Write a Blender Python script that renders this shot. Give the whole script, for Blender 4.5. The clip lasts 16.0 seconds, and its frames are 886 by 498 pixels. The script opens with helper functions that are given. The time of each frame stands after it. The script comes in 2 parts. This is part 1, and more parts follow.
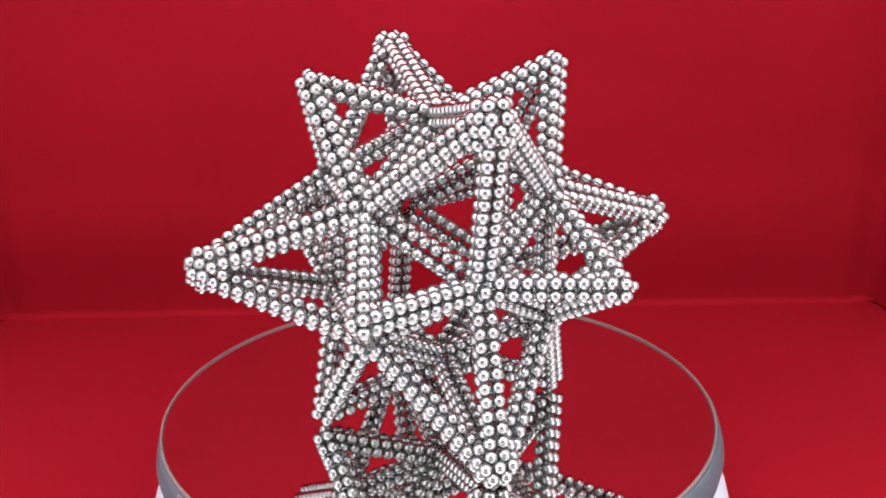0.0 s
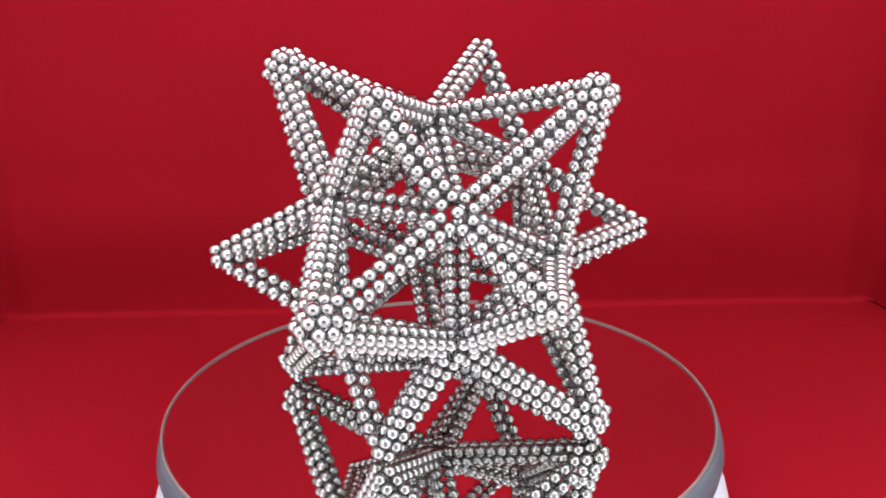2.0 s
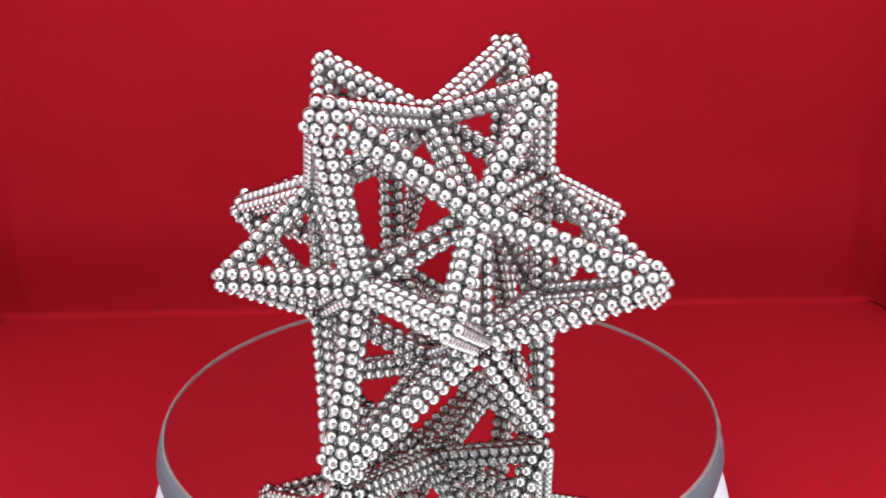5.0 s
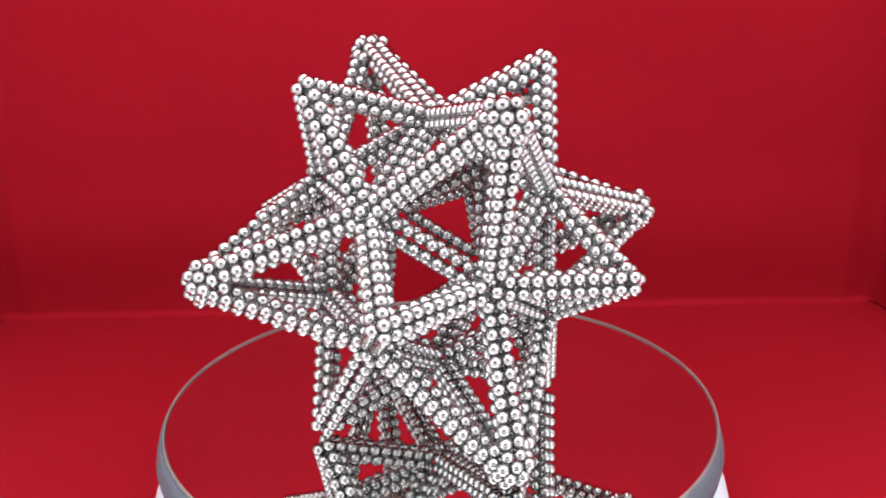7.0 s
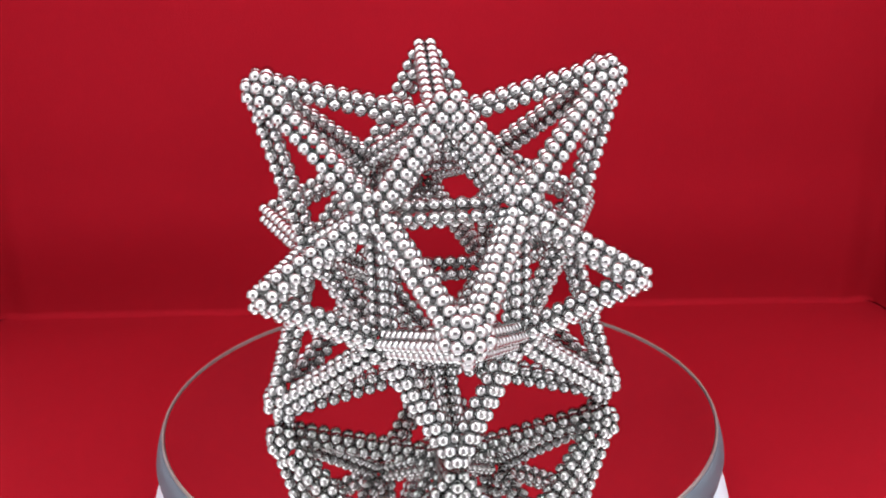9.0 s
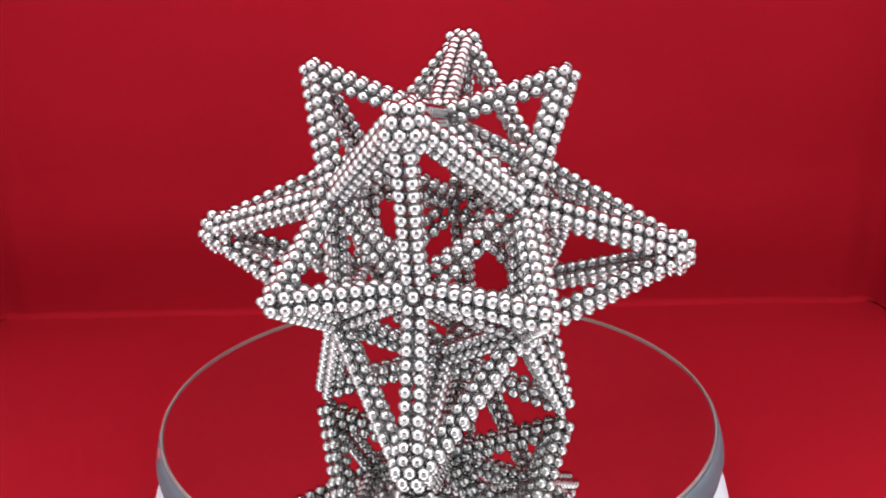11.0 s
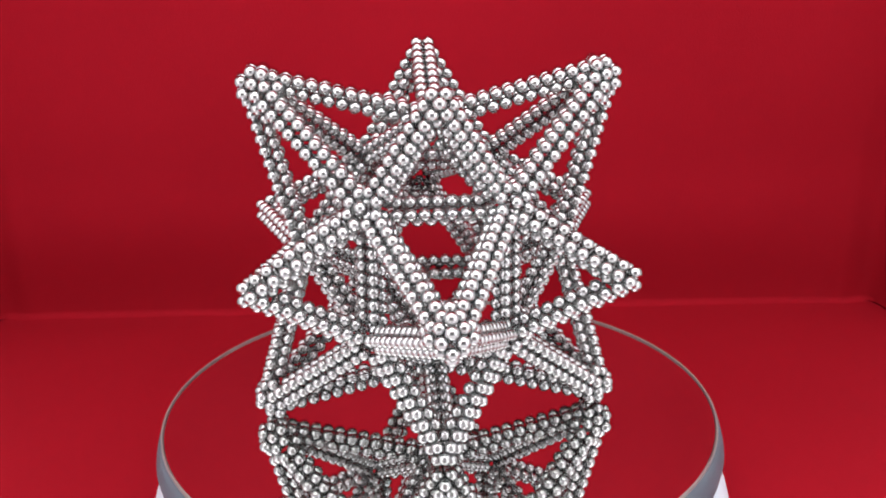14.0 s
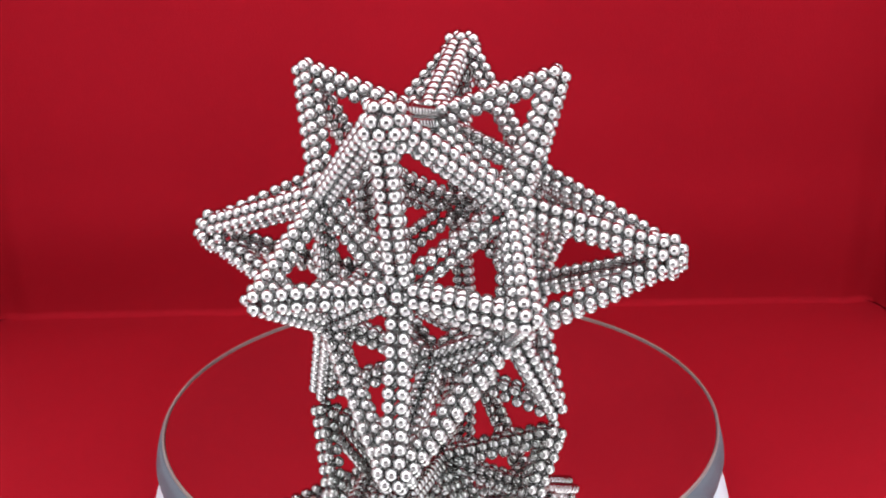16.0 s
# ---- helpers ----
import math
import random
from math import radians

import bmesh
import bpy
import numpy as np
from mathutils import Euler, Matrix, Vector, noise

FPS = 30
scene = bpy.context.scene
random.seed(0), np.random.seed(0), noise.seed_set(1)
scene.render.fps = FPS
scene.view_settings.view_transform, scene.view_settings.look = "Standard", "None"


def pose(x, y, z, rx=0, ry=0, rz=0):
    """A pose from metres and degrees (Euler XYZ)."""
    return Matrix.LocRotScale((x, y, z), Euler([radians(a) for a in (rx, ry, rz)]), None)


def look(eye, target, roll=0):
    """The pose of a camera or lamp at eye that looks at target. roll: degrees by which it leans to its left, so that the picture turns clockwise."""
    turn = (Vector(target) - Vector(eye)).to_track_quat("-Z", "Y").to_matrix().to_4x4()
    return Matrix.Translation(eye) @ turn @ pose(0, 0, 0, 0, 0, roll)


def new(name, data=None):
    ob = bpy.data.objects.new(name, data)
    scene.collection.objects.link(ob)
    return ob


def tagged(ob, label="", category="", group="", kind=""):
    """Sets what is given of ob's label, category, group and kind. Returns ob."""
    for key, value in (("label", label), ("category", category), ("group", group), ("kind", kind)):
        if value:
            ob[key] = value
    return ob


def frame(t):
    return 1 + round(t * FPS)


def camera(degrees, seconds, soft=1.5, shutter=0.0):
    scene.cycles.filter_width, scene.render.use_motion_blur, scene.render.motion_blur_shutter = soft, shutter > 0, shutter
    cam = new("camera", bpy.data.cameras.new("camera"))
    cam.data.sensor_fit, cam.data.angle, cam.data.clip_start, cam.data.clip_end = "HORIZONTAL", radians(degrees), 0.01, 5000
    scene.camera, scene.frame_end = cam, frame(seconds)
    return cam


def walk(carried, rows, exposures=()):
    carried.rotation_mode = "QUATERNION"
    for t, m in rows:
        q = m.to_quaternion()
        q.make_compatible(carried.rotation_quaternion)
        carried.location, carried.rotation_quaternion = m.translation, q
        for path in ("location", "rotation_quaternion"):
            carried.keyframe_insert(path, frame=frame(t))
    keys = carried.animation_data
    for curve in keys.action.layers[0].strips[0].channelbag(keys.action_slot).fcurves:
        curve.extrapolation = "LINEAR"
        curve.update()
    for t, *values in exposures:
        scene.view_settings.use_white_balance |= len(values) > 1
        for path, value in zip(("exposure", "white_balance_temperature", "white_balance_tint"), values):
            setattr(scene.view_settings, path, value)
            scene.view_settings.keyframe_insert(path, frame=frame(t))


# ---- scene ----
# The camera stands still; x to its right, y away from it, the turntable's axis is x = y = 0, the mirror's top is z = TOP.
UNIT = 0.446
TOP = 0.045
BALL = 0.0050
CAM_H = 0.5304 * UNIT
YAW, DOWN, ROLL, LENS = -0.344, 20.42, -1.08, 40.475
cam = camera(LENS, 16.0, soft=1.9)
eye = pose(0, -UNIT, TOP + CAM_H, 90 - DOWN, 0, YAW) @ pose(0, 0, 0, 0, 0, ROLL)
EXPOSURES = [(0.0, -0.02), (2.0, -0.02), (3.5, 0.03), (6.0, 0.03), (7.0, 0.06), (8.0, 0.06), (8.5, 0.08), (9.0, -0.02), (11.5, -0.08), (12.5, -0.06), (14.0, -0.09), (16.0, -0.05)]
walk(cam, [(0.0, eye), (16.0, eye)], EXPOSURES)

# ---- world and lamps ----
world = bpy.data.worlds.new("room_light")
scene.world = world
world.use_nodes = True
world.node_tree.nodes["Background"].inputs[0].default_value = (0.75, 0.85, 1.0, 1)
world.node_tree.nodes["Background"].inputs[1].default_value = 0.05


def area_lamp(name, place, target, wide, high, watts, colour=(1, 1, 1)):
    lamp = bpy.data.lights.new(name, "AREA")
    lamp.shape, lamp.size, lamp.size_y, lamp.energy, lamp.color = "RECTANGLE", wide, high, watts, colour
    ob = new(name, lamp)
    ob.matrix_world = look(place, target)
    return ob


# the translucent fabric of the photo tent, lit from outside: top, front slope and both sides
area_lamp("top_softbox", (0, -0.17, 0.67), (0, -0.12, 0.0), 0.56, 0.48, 3.85, (1.0, 0.98, 0.998))
area_lamp("front_softbox", (0, -0.44, 0.53), (0, -0.10, 0.16), 0.62, 0.26, 0.5, (1.0, 0.98, 0.998))
area_lamp("side_softbox", (-0.350, -0.19, 0.22), (0, -0.12, 0.16), 0.44, 0.42, 1.28, (0.96, 0.965, 1.0))
area_lamp("side_softbox", (0.350, -0.19, 0.22), (0, -0.12, 0.16), 0.44, 0.42, 1.45, (0.96, 0.965, 1.0))


# ---- materials ----
def material(name):
    m = bpy.data.materials.new(name)
    m.use_nodes = True
    return m, m.node_tree.nodes, m.node_tree.links, m.node_tree.nodes["Principled BSDF"]


def varied(name, low, high, rough, metal=0.0, scale=60.0, bump=0.0, fine=900.0, spread=0.08):
    """A surface whose colour and gloss vary at two scales, with a fine relief."""
    m, nodes, links, bsdf = material(name)
    place = nodes.new("ShaderNodeTexCoord")
    big = nodes.new("ShaderNodeTexNoise")
    big.inputs["Scale"].default_value, big.inputs["Detail"].default_value = scale, 4
    small = nodes.new("ShaderNodeTexNoise")
    small.inputs["Scale"].default_value, small.inputs["Detail"].default_value = fine, 2
    for n in (big, small):
        links.new(place.outputs["Object"], n.inputs["Vector"])
    ramp = nodes.new("ShaderNodeMix")
    ramp.data_type = "RGBA"
    ramp.inputs[6].default_value, ramp.inputs[7].default_value = (*low, 1), (*high, 1)
    links.new(big.outputs["Fac"], ramp.inputs[0])
    links.new(ramp.outputs[2], bsdf.inputs["Base Color"])
    span = nodes.new("ShaderNodeMapRange")
    span.inputs["To Min"].default_value, span.inputs["To Max"].default_value = rough - spread, rough + spread
    links.new(small.outputs["Fac"], span.inputs["Value"])
    links.new(span.outputs[0], bsdf.inputs["Roughness"])
    bsdf.inputs["Metallic"].default_value = metal
    if bump:
        b = nodes.new("ShaderNodeBump")
        b.inputs["Strength"].default_value, b.inputs["Distance"].default_value = bump, 0.0005
        links.new(small.outputs["Fac"], b.inputs["Height"])
        links.new(b.outputs[0], bsdf.inputs["Normal"])
    return m


NICKEL = varied("polished_nickel", (0.51, 0.512, 0.51), (0.59, 0.592, 0.588), 0.125, 1.0, 120, 0, 700, 0.03)
# dark rims put in by edge tint, which also mutes the cloth's red there
NICKEL.node_tree.nodes["Principled BSDF"].inputs["Specular Tint"].default_value = (0.36, 0.45, 0.45, 1)
CLOTH = varied("red_cloth", (0.285, 0.0046, 0.0125), (0.335, 0.0058, 0.0150), 0.85, 0, 9, 0.35, 1500, 0.08)
CLOTH.node_tree.nodes["Principled BSDF"].inputs["Specular IOR Level"].default_value = 0.08
GLASS_MIRROR = varied("mirror_silver", (0.87, 0.885, 0.87), (0.91, 0.925, 0.91), 0.020, 1.0, 20, 0, 300, 0.008)
RIM_GREY = varied("grey_plastic", (0.085, 0.112, 0.142), (0.105, 0.136, 0.17), 0.5, 0, 30, 0.05, 1200)
RIM_EDGE = varied("ground_glass_edge", (0.21, 0.175, 0.165), (0.27, 0.225, 0.215), 0.4, 0, 80, 0.05, 1200)
BADGE_DULL = varied("worn_mark", (0.20, 0.11, 0.15), (0.32, 0.20, 0.25), 0.4, 0, 500, 0.05, 1500)
BADGE_PINK = varied("pink_badge", (0.45, 0.07, 0.10), (0.58, 0.20, 0.22), 0.3, 0, 300, 0.05, 1500)
WHITE_PLASTIC = varied("white_plastic", (0.70, 0.83, 0.92), (0.75, 0.88, 0.96), 0.4, 0, 25, 0.03, 1200)
WHITE_FABRIC = varied("white_tent_fabric", (0.76, 0.76, 0.77), (0.82, 0.82, 0.83), 0.9, 0, 15, 0.2, 1500)
ROOM_PAINT = varied("room_paint", (0.30, 0.30, 0.29), (0.36, 0.36, 0.35), 0.9, 0, 3, 0.1, 200)
TABLE_WOOD = varied("table_wood", (0.20, 0.13, 0.08), (0.28, 0.19, 0.12), 0.5, 0, 8, 0.1, 300)


def mesh_of(name, points, faces, mat, smooth=True):
    me = bpy.data.meshes.new(name)
    me.from_pydata(points, [], faces)
    me.materials.append(mat)
    me.polygons.foreach_set("use_smooth", [smooth] * len(me.polygons))
    me.update()
    return me


def part(name, me, parent, label="", m=None):
    ob = new(name, me)
    ob.parent = parent
    if m is not None:
        ob.matrix_basis = m
    return tagged(ob, label) if label else ob


def lathe(profile, turns=160, off=0.0):
    """Points and faces of a profile of (radius, height) turned about an upright line at x = off."""
    points = [(off + r * math.cos(a), r * math.sin(a), z) for r, z in profile for a in [2 * math.pi * k / turns for k in range(turns)]]
    faces = []
    for i in range(len(profile) - 1):
        for k in range(turns):
            n = (k + 1) % turns
            faces.append((i * turns + k, i * turns + n, (i + 1) * turns + n, (i + 1) * turns + k))
    return points, faces


def box_mesh(name, x0, x1, y0, y1, z0, z1, mat, bevel=0.0):
    bm = bmesh.new()
    bmesh.ops.create_cube(bm, size=1)
    for v in bm.verts:
        v.co = ((x0 + x1) / 2 + v.co.x * (x1 - x0), (y0 + y1) / 2 + v.co.y * (y1 - y0), (z0 + z1) / 2 + v.co.z * (z1 - z0))
    if bevel:
        bmesh.ops.bevel(bm, geom=bm.edges[:], offset=bevel, segments=2, affect="EDGES")
    me = bpy.data.meshes.new(name)
    bm.to_mesh(me)
    bm.free()
    me.materials.append(mat)
    return me


# ---- setting: red cloth in a small photo tent, on a table in a room ----
BACK, CORNER, SIDE, FRONT = 0.208, 0.251, 0.36, 0.47


def cloth_backdrop():
    """One sheet of red cloth: it lies on the table, turns up in a tight curve and hangs behind, with soft loose folds;
    its foot and top are shaped to darken it.
    """
    line, bend = [], 0.004
    for k in range(50):
        line.append((-0.125 + (BACK - bend + 0.125) * k / 50, 0.0))
    for k in range(11):
        a = math.pi / 2 * k / 10
        line.append((BACK - bend + bend * math.sin(a), bend - bend * math.cos(a)))
    for k in range(1, 70):
        z = bend + 0.62 * k / 70
        # shading by shape: overhang dims the foot, forward lean dims the top
        shade_bulge = min(1, (z - bend) / 0.075)
        line.append((BACK - 0.006 * math.sin(shade_bulge * math.pi / 2) ** 1.5 - 0.15 * max(0, z - 0.085), z))
    wide = 150
    points, faces = [], []
    for y, z in line:
        for i in range(wide + 1):
            run = (-1 + 2 * i / wide) * (CORNER + 0.06)
            past = max(0.0, abs(run) - CORNER)
            ease = past * past / (past + 0.012)
            x = math.copysign(abs(run) - ease * 0.93, run)
            up = min(1, z / 0.05)
            n = noise.noise(Vector((x * 4, y * 4, z * 4))) * 0.005 + noise.noise(Vector((x * 13 + 4, y * 13, z * 7))) * 0.0022
            crease = 0.002 * math.exp(-((abs(run) - CORNER + 0.012) / 0.006) ** 2) * max(0, 1 - abs(z - 0.03) / 0.12)
            points.append((x, y - up * abs(n) * 1.5 - (ease if z > 0.001 else 0.0) - crease, z + (1 - up) * abs(n) * 0.4))
    for r in range(len(line) - 1):
        for i in range(wide):
            a = r * (wide + 1) + i
            faces.append((a, a + 1, a + wide + 2, a + wide + 1))
    ob = new("backdrop", mesh_of("backdrop", points, faces, CLOTH))
    return tagged(ob, "red cloth sheet hung behind and spread under the turntable", "backdrop", kind="structure")


def tent_and_room():
    for name, me, label in (
        ("wall_left", box_mesh("wall_left", -SIDE - 0.008, -SIDE, -FRONT, BACK + 0.02, -0.004, 0.68, WHITE_FABRIC), "white fabric side of the photo tent"),
        ("wall_right", box_mesh("wall_right", SIDE, SIDE + 0.008, -FRONT, BACK + 0.02, -0.004, 0.68, WHITE_FABRIC), "white fabric side of the photo tent"),
        ("wall_back", box_mesh("wall_back", -SIDE - 0.008, SIDE + 0.008, BACK + 0.024, BACK + 0.032, -0.004, 0.68, WHITE_FABRIC), "white fabric back of the photo tent"),
        ("wall_front_low", box_mesh("wall_front_low", -SIDE, SIDE, -FRONT, -FRONT + 0.006, -0.004, 0.10, WHITE_FABRIC), "white fabric front flap of the photo tent"),
        ("wall_front_high", box_mesh("wall_front_high", -SIDE, SIDE, -FRONT, -FRONT + 0.006, 0.50, 0.68, WHITE_FABRIC), "white fabric front flap of the photo tent"),
        ("wall_front_left", box_mesh("wall_front_left", -SIDE, -0.19, -FRONT, -FRONT + 0.006, 0.10, 0.50, WHITE_FABRIC), "white fabric front flap of the photo tent"),
        ("wall_front_right", box_mesh("wall_front_right", 0.19, SIDE, -FRONT, -FRONT + 0.006, 0.10, 0.50, WHITE_FABRIC), "white fabric front flap of the photo tent"),
        ("floor_tent", box_mesh("floor_tent", -SIDE, SIDE, -FRONT + 0.006, BACK + 0.02, -0.0055, -0.0015, WHITE_FABRIC), "white fabric floor of the photo tent"),
        ("ceiling", box_mesh("ceiling", -SIDE - 0.008, SIDE + 0.008, -FRONT, BACK + 0.032, 0.684, 0.692, WHITE_FABRIC), "white fabric top of the photo tent"),
        ("floor", box_mesh("floor", -1.5, 1.5, -1.8, 1.2, -0.04, -0.006, TABLE_WOOD), "brown wooden table top"),
        ("wall_room_back", box_mesh("wall_room_back", -1.6, 1.6, 1.2, 1.3, -0.04, 1.8, ROOM_PAINT), "plain grey painted wall"),
        ("wall_room_front", box_mesh("wall_room_front", -1.6, 1.6, -1.9, -1.8, -0.04, 1.8, ROOM_PAINT), "plain grey painted wall"),
        ("wall_room_left", box_mesh("wall_room_left", -1.6, -1.5, -1.8, 1.2, -0.04, 1.8, ROOM_PAINT), "plain grey painted wall"),
        ("wall_room_right", box_mesh("wall_room_right", 1.5, 1.6, -1.8, 1.2, -0.04, 1.8, ROOM_PAINT), "plain grey painted wall"),
        ("ceiling_room", box_mesh("ceiling_room", -1.6, 1.6, -1.9, 1.3, 1.8, 1.9, ROOM_PAINT), "plain grey painted ceiling"),
    ):
        tagged(new(name, me), label, "wall" if "wall" in name else "floor" if "floor" in name else "ceiling", kind="structure")


cloth_backdrop()
tent_and_room()

# ---- turntable ----
DISC = 0.2535 * UNIT
DISC_Y = 0.0009


def turntable():
    table = new("turntable")
    table.location = (0, DISC_Y, 0.002)
    tagged(table, "round mirrored turntable with grey rim on a white base", "turntable")
    p, f = lathe([(0.0, 0.0240), (DISC + 0.0004, 0.0240), (DISC + 0.0014, 0.0234), (DISC + 0.0034, 0.0200), (DISC + 0.0060, 0.0120), (DISC + 0.0078, 0.0050), (DISC + 0.0072, 0.001), (DISC, 0.0), (0.0, 0.0)])
    part("base", mesh_of("base", p, f, WHITE_PLASTIC), table, "glossy white plastic base")
    top = TOP - 0.002
    p, f = lathe([(0.0, 0.0248), (DISC + 0.0004, 0.0248), (DISC + 0.0012, 0.0254), (DISC + 0.0028, 0.0290), (DISC + 0.0035, top - 0.0105), (DISC + 0.0032, top - 0.0085), (DISC + 0.0022, top - 0.0045), (DISC + 0.0010, top - 0.0010), (DISC + 0.0006, top - 0.0007), (DISC - 0.0001, top - 0.0009), (DISC - 0.0001, top - 0.0028), (0.0, top - 0.0028)])
    platter = part("platter", mesh_of("platter", p, f, RIM_GREY), table, "blue-grey plastic platter")
    p, f = lathe([(DISC - 0.0003, top - 0.0007), (DISC - 0.0003, top + 0.0004), (DISC - 0.0001, top + 0.0006), (DISC + 0.0004, top + 0.0006), (DISC + 0.0006, top + 0.0003), (DISC + 0.0006, top - 0.0007)], off=-0.00045)
    part("glass_edge", mesh_of("glass_edge", p, f, RIM_EDGE), platter, "pale ground glass edge")
    p, f = lathe([(0.0, top - 0.0002), (DISC - 0.0007, top - 0.0002), (DISC - 0.0007, top - 0.0024), (0.0, top - 0.0024)], off=-0.00045)
    part("mirror", mesh_of("mirror", p, f, GLASS_MIRROR, False), platter, "clean round mirror")
    # two small worn marks on the platter's side
    for mid, wide, high, paint, label in ((radians(-146.7), 0.0042, 0.0011, BADGE_DULL, "small worn pink-grey mark"), (radians(-138.3), 0.0040, 0.0017, BADGE_PINK, "small glossy pink oval badge")):
        rows, cols = 5, 16
        points, faces = [], []
        for i in range(rows + 1):
            for k in range(cols):
                a, q = 2 * math.pi * k / cols, i / rows
                z = top - 0.0028 + high * q * math.sin(a)
                deep = top - z
                lean = DISC + (0.0010 + 0.0012 * (deep - 0.0010) / 0.0035 if deep < 0.0045 else 0.0022 + 0.0010 * (deep - 0.0045) / 0.0040)
                reach, turn = lean + 0.0004 - 0.00025 * q ** 6, mid + wide * q * math.cos(a) / lean
                points.append((reach * math.cos(turn), reach * math.sin(turn), z))
        for i in range(rows):
            for k in range(cols):
                n = (k + 1) % cols
                faces.append((i * cols + k, (i + 1) * cols + k, (i + 1) * cols + n, i * cols + n))
        part("badge", mesh_of("badge", points, faces, paint), platter, label)
    return table, platter


# ---- the star of magnetic balls ----
CORE_R, APEX_SQ, APEX_TRI = 10.54, 20.23, 17.44
CENTRE = Vector((0.0021, 0.0037, 0.0)) * UNIT
CENTRE_Z = CAM_H - 0.3660 * UNIT
STAR_TURN = 16.7


def sphere():
    bm = bmesh.new()
    bmesh.ops.create_icosphere(bm, subdivisions=3, radius=BALL / 2)
    bm.verts.ensure_lookup_table()
    points = np.array([v.co[:] for v in bm.verts])
    faces = np.array([[v.index for v in f.verts] for f in bm.faces])
    bm.free()
    return points, faces


def star_balls():
    """Places of all balls, in ball widths from the star's centre, as lists per strut, and the tip clusters apart."""
    up = Vector((1, 1, 0)).normalized()
    ahead = Vector((0, 0, 1))
    turn = Matrix((ahead, ahead.cross(up) * -1, up))
    signs = (1, -1)
    hubs = [Vector(v).normalized() for s in signs for t in signs for v in ((s, t, 0), (s, 0, t), (0, s, t))]
    squares = [Vector(v) for s in signs for v in ((s, 0, 0), (0, s, 0), (0, 0, s))]
    triangles = [Vector((i, j, k)).normalized() for i in signs for j in signs for k in signs]
    beams, spare = [], []
    for i, a in enumerate(hubs):
        for b in hubs[i + 1:]:
            if abs((a - b).length - 1) < 0.01:
                beams.append(("core_strut", a * CORE_R, b * CORE_R, (a + b).normalized(), None))
    tips = []
    for kind, dirs, apex, close in (("square", squares, APEX_SQ, 0.72), ("triangle", triangles, APEX_TRI, 0.8)):
        for d in dirs:
            tips.append((d * apex, d, kind))
            for h in hubs:
                if h.dot(d) > close - 0.05:
                    way = (d * apex - h * CORE_R).normalized()
                    out = (h - d * h.dot(d)).normalized()
                    out = (out - way * out.dot(way)).normalized()
                    beams.append(("spike_strut", h * CORE_R, d * apex, out, d * apex))
    wanted = []
    tip_balls = []
    for n, (name, a, b, out, apex) in enumerate(beams):
        way, length = (b - a).normalized(), (b - a).length
        side = way.cross(out)
        if apex is None:
            # hub to hub: a pair of rows outside and a staggered pair inside
            rows = [(0.5, 0.0, 0.0), (-0.5, 0.0, 0.0), (0.62, -0.85, 0.5), (-0.62, -0.85, 0.5)]
            start, stop = (length % 1.0) / 2, length - 0.3
        else:
            # tip to hub: a pair of rows outside and a staggered pair inside
            rows = [(0.5, 0.0, 0.0), (-0.5, 0.0, 0.0), (0.50, -0.866, 1.5), (-0.50, -0.866, 1.5)]
            square = length > CORE_R + 1.5
            start, stop = (2.6, length - 0.2) if square else (0.5, length - 0.2)
            a, way = b, -way
            if square:
                rows[2:] = [(0.5, -0.866, 0.5), (-0.5, -0.866, 0.5)]
        for across, deep, shift in rows:
            s = start + shift
            while s < stop:
                free = s if apex is not None else min(s, length - s)
                p = a + way * s + side * across + out * deep
                wanted.append((0 if apex is None and 1.2 < free < length - 1.2 else 1, -round(min(s, length - s), 3) + (3.0 if deep else 0.0) - (9.0 if apex is not None and s < 4 else 0.0), n, int(across * 100), s, p))
                s += 1.0
        if apex is not None and square:
            # blunt tip: four balls in a ring, and one on the line of each strut
            d = apex.normalized()
            flat = (out - d * out.dot(d)).normalized()
            for across in (0.5, -0.5):
                wanted.append((1, -21.0, n, int(across * 100), 1.0, d * (APEX_SQ - 0.86) + flat * 0.53 + side * across))
            wanted.append((1, -20.0, n, 0, 2.0, d * (APEX_SQ - 1.45) + flat * 1.12))
    for apex, d, kind in tips:
        if kind == "square":
            around = [h for h in hubs if h.dot(d) > 0.6]
            for i, h in enumerate(around):
                for k in around[i + 1:]:
                    if abs((h - k).length - 1) < 0.01:
                        flat = (h + k) - d * (h + k).dot(d)
                        spare.append(apex - d * 1.50 + flat.normalized() * 1.46)
                        spare.append(apex - d * 3.00 + flat.normalized() * 1.58)
    wanted.sort(key=lambda w: w[:5])
    cells, struts = {}, {}

    def nearest(p):
        c = [math.floor(v) for v in p]
        best = 9.0
        for i in (-1, 0, 1):
            for j in (-1, 0, 1):
                for k in (-1, 0, 1):
                    for q in cells.get((c[0] + i, c[1] + j, c[2] + k), ()):
                        best = min(best, (p - q).length)
        return best

    def put(p):
        cells.setdefault(tuple(math.floor(v) for v in p), []).append(p)

    for p in spare:
        put(p)
        tip_balls.append(p)
    for _, _, n, row, s, p in wanted:
        if nearest(p) > (0.77 if beams[n][4] is not None and 3.2 < s < 4.2 else 0.84):
            put(p)
            apex = beams[n][4]
            if apex is not None and (p - apex).length < 3.6:
                tip_balls.append(p)
            else:
                struts.setdefault(n, []).append(p)
    for h in hubs:
        p = h * (CORE_R + 1.5)
        for _ in range(80):
            if nearest(p) <= 0.97:
                put(p)
                tip_balls.append(p)
                break
            p = p - h * 0.03
    rounded = lambda ps: [turn @ p for p in ps]
    return [(beams[n][0], rounded(ps)) for n, ps in sorted(struts.items())], rounded(tip_balls)


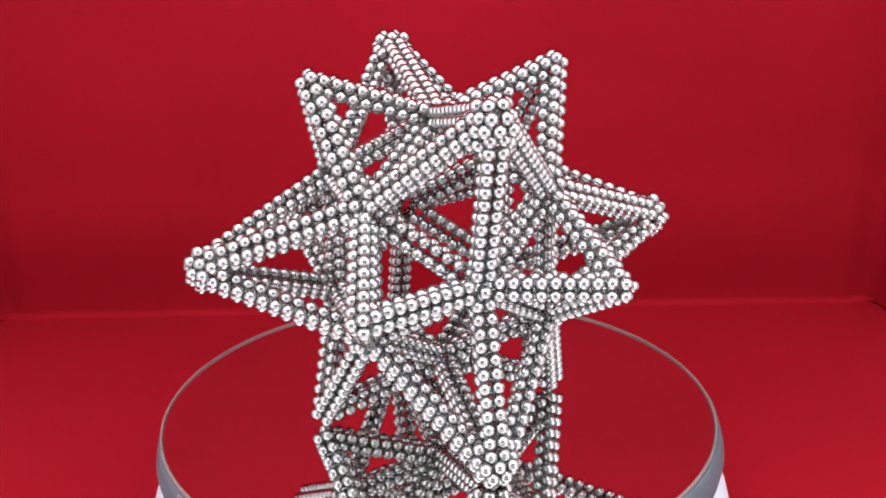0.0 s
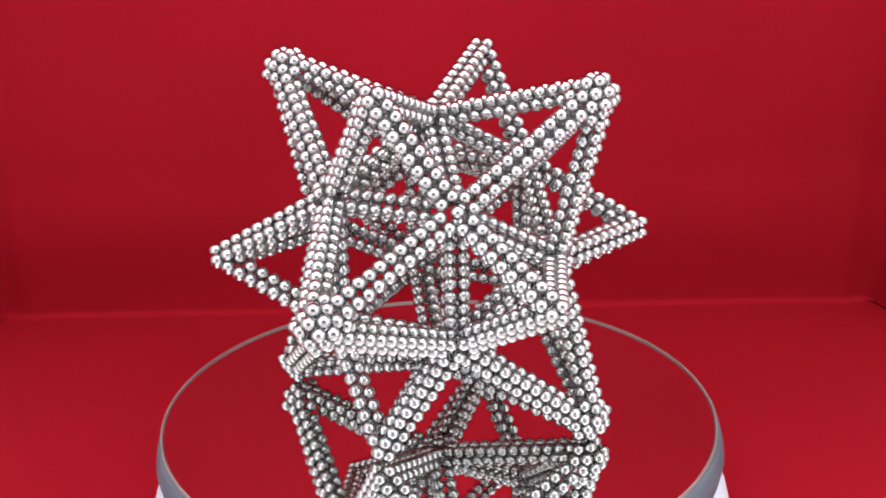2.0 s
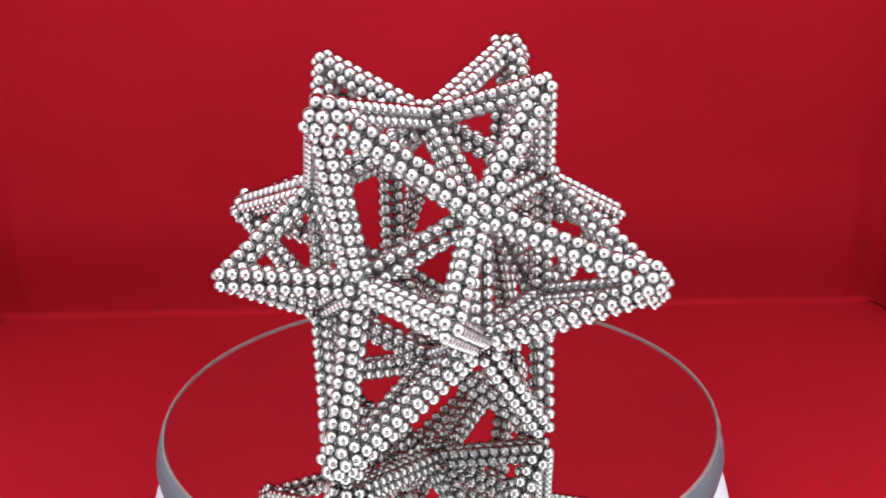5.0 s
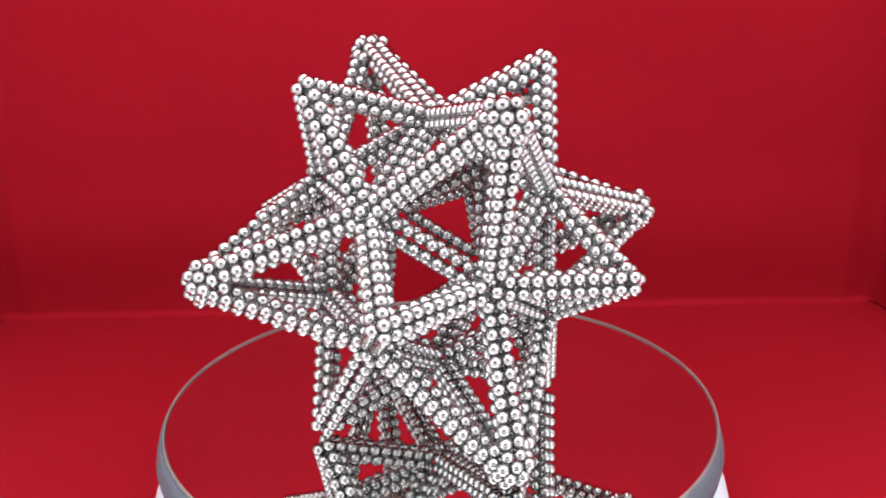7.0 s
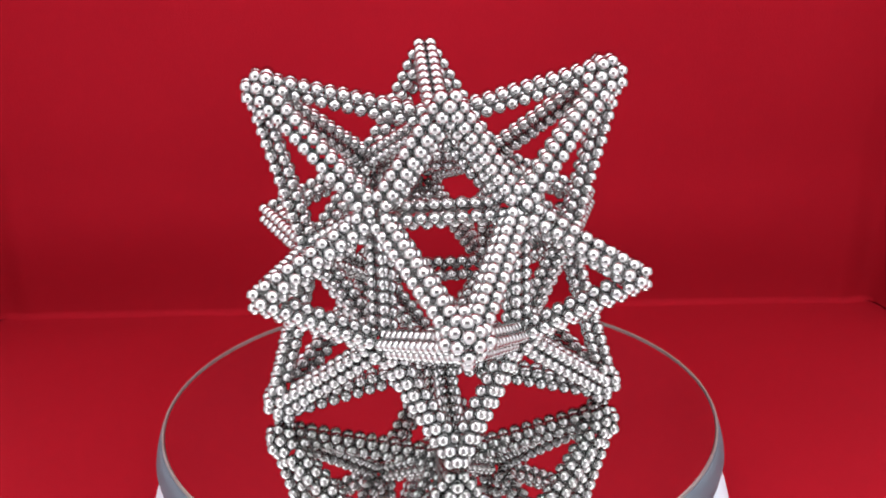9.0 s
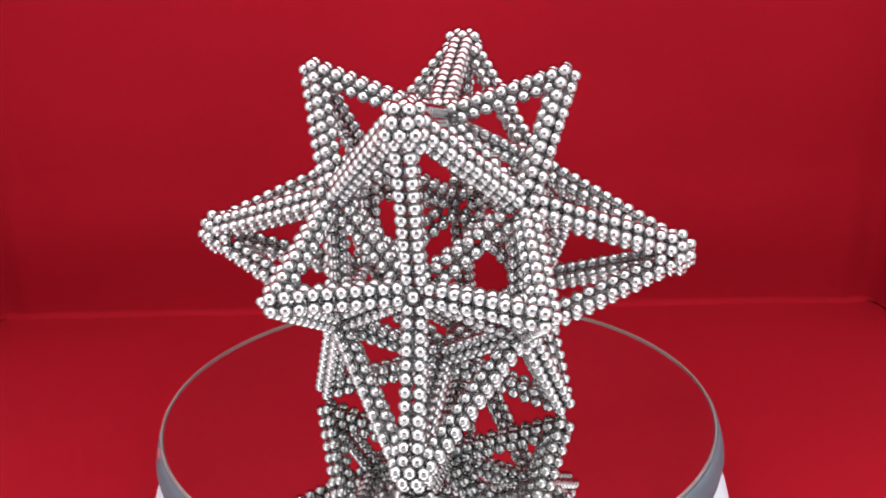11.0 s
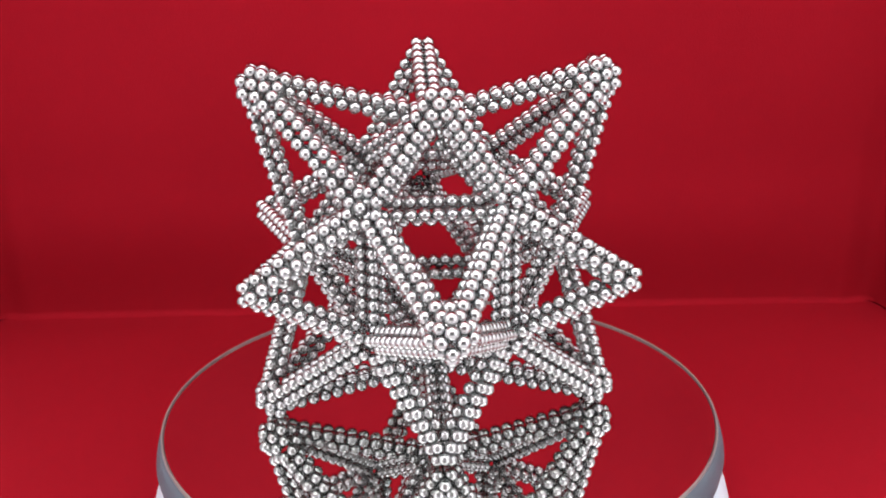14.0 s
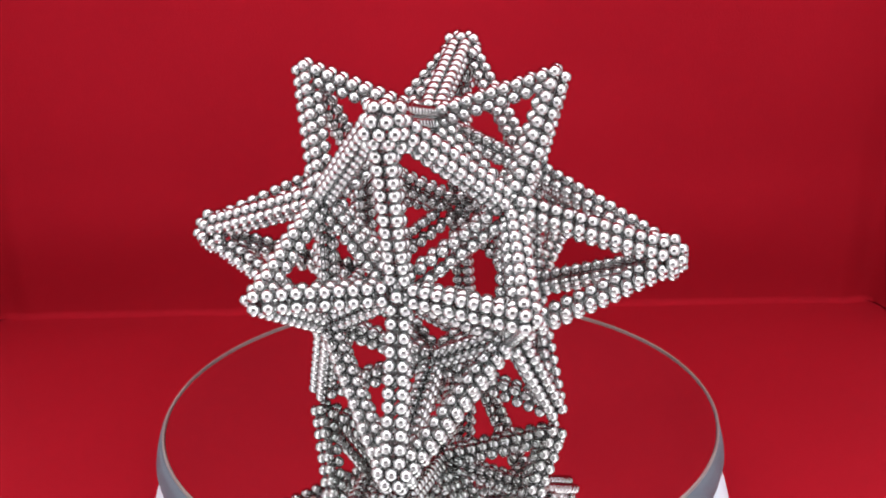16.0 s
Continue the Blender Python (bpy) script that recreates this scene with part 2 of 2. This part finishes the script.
def magnet_star():
    star = new("magnet_ball_star")
    tagged(star, "spiky openwork star of shiny nickel magnetic balls on the mirror", "sculpture")
    points, faces = sphere()
    struts, tips = star_balls()
    turn = (Matrix.Rotation(radians(STAR_TURN), 3, "Z") @ Matrix.Rotation(radians(0.15), 3, "Y") @ Matrix.Rotation(radians(0.28), 3, "X"))
    base = CENTRE + Vector((0, 0, CENTRE_Z))

    def at(p):
        # the lower spikes splay a little under the weight, and no ball sits quite true
        splay = 1 + 0.018 * max(0.0, -p.z / 14)
        loose = noise.noise_vector(p * 3.7) * 0.03
        return turn @ (Vector((p.x * splay, p.y * splay, p.z)) + loose) * BALL + base

    every = sorted(tips + [p for _, ps in struts for p in ps], key=lambda p: (-round(p.length, 2), p.z, p.x))
    one = mesh_of("ball", points.tolist(), faces.tolist(), NICKEL)
    for p in every[:300]:
        part("ball", one, star, m=Matrix.Translation(at(p)))
    spots = np.array([at(p)[:] for p in every[300:]])
    allp = (points[None] + spots[:, None]).reshape(-1, 3)
    allf = (faces[None] + (np.arange(len(spots)) * len(points))[:, None, None]).reshape(-1, 3)
    rest = part("ball_lattice", mesh_of("ball_lattice", allp.tolist(), allf.tolist(), NICKEL), star, "rows of small shiny nickel balls")
    tagged(rest, kind="stuff")
    return star


table, platter = turntable()
star = magnet_star()

TURNS = [
    (0.0, 0.05), (0.5, 8.2), (1.0, 18.95), (1.5, 33.15), (2.0, 47.85), (2.5, 62.4),
    (3.0, 75.22), (3.5, 89.0), (4.0, 101.39), (4.5, 116.02), (5.0, 131.8), (5.5, 147.38),
    (6.0, 161.56), (6.5, 174.97), (7.0, 186.13), (7.5, 203.2), (8.0, 219.98), (8.5, 239.69),
    (9.0, 258.25), (9.5, 277.43), (10.0, 296.53), (10.5, 315.15), (11.0, 332.92), (11.5, 348.5),
    (12.0, 367.9), (12.5, 387.17), (13.0, 403.7), (13.5, 417.42), (14.0, 436.85), (14.5, 454.69),
    (15.0, 471.14), (15.5, 490.0), (16.0, 510.23),
]


def motions():
    walk(star, [(t, pose(0, 0, TOP, 0, 0, a)) for t, a in TURNS])
    walk(platter, [(t, pose(0, 0, 0, 0, 0, a)) for t, a in TURNS])


motions()
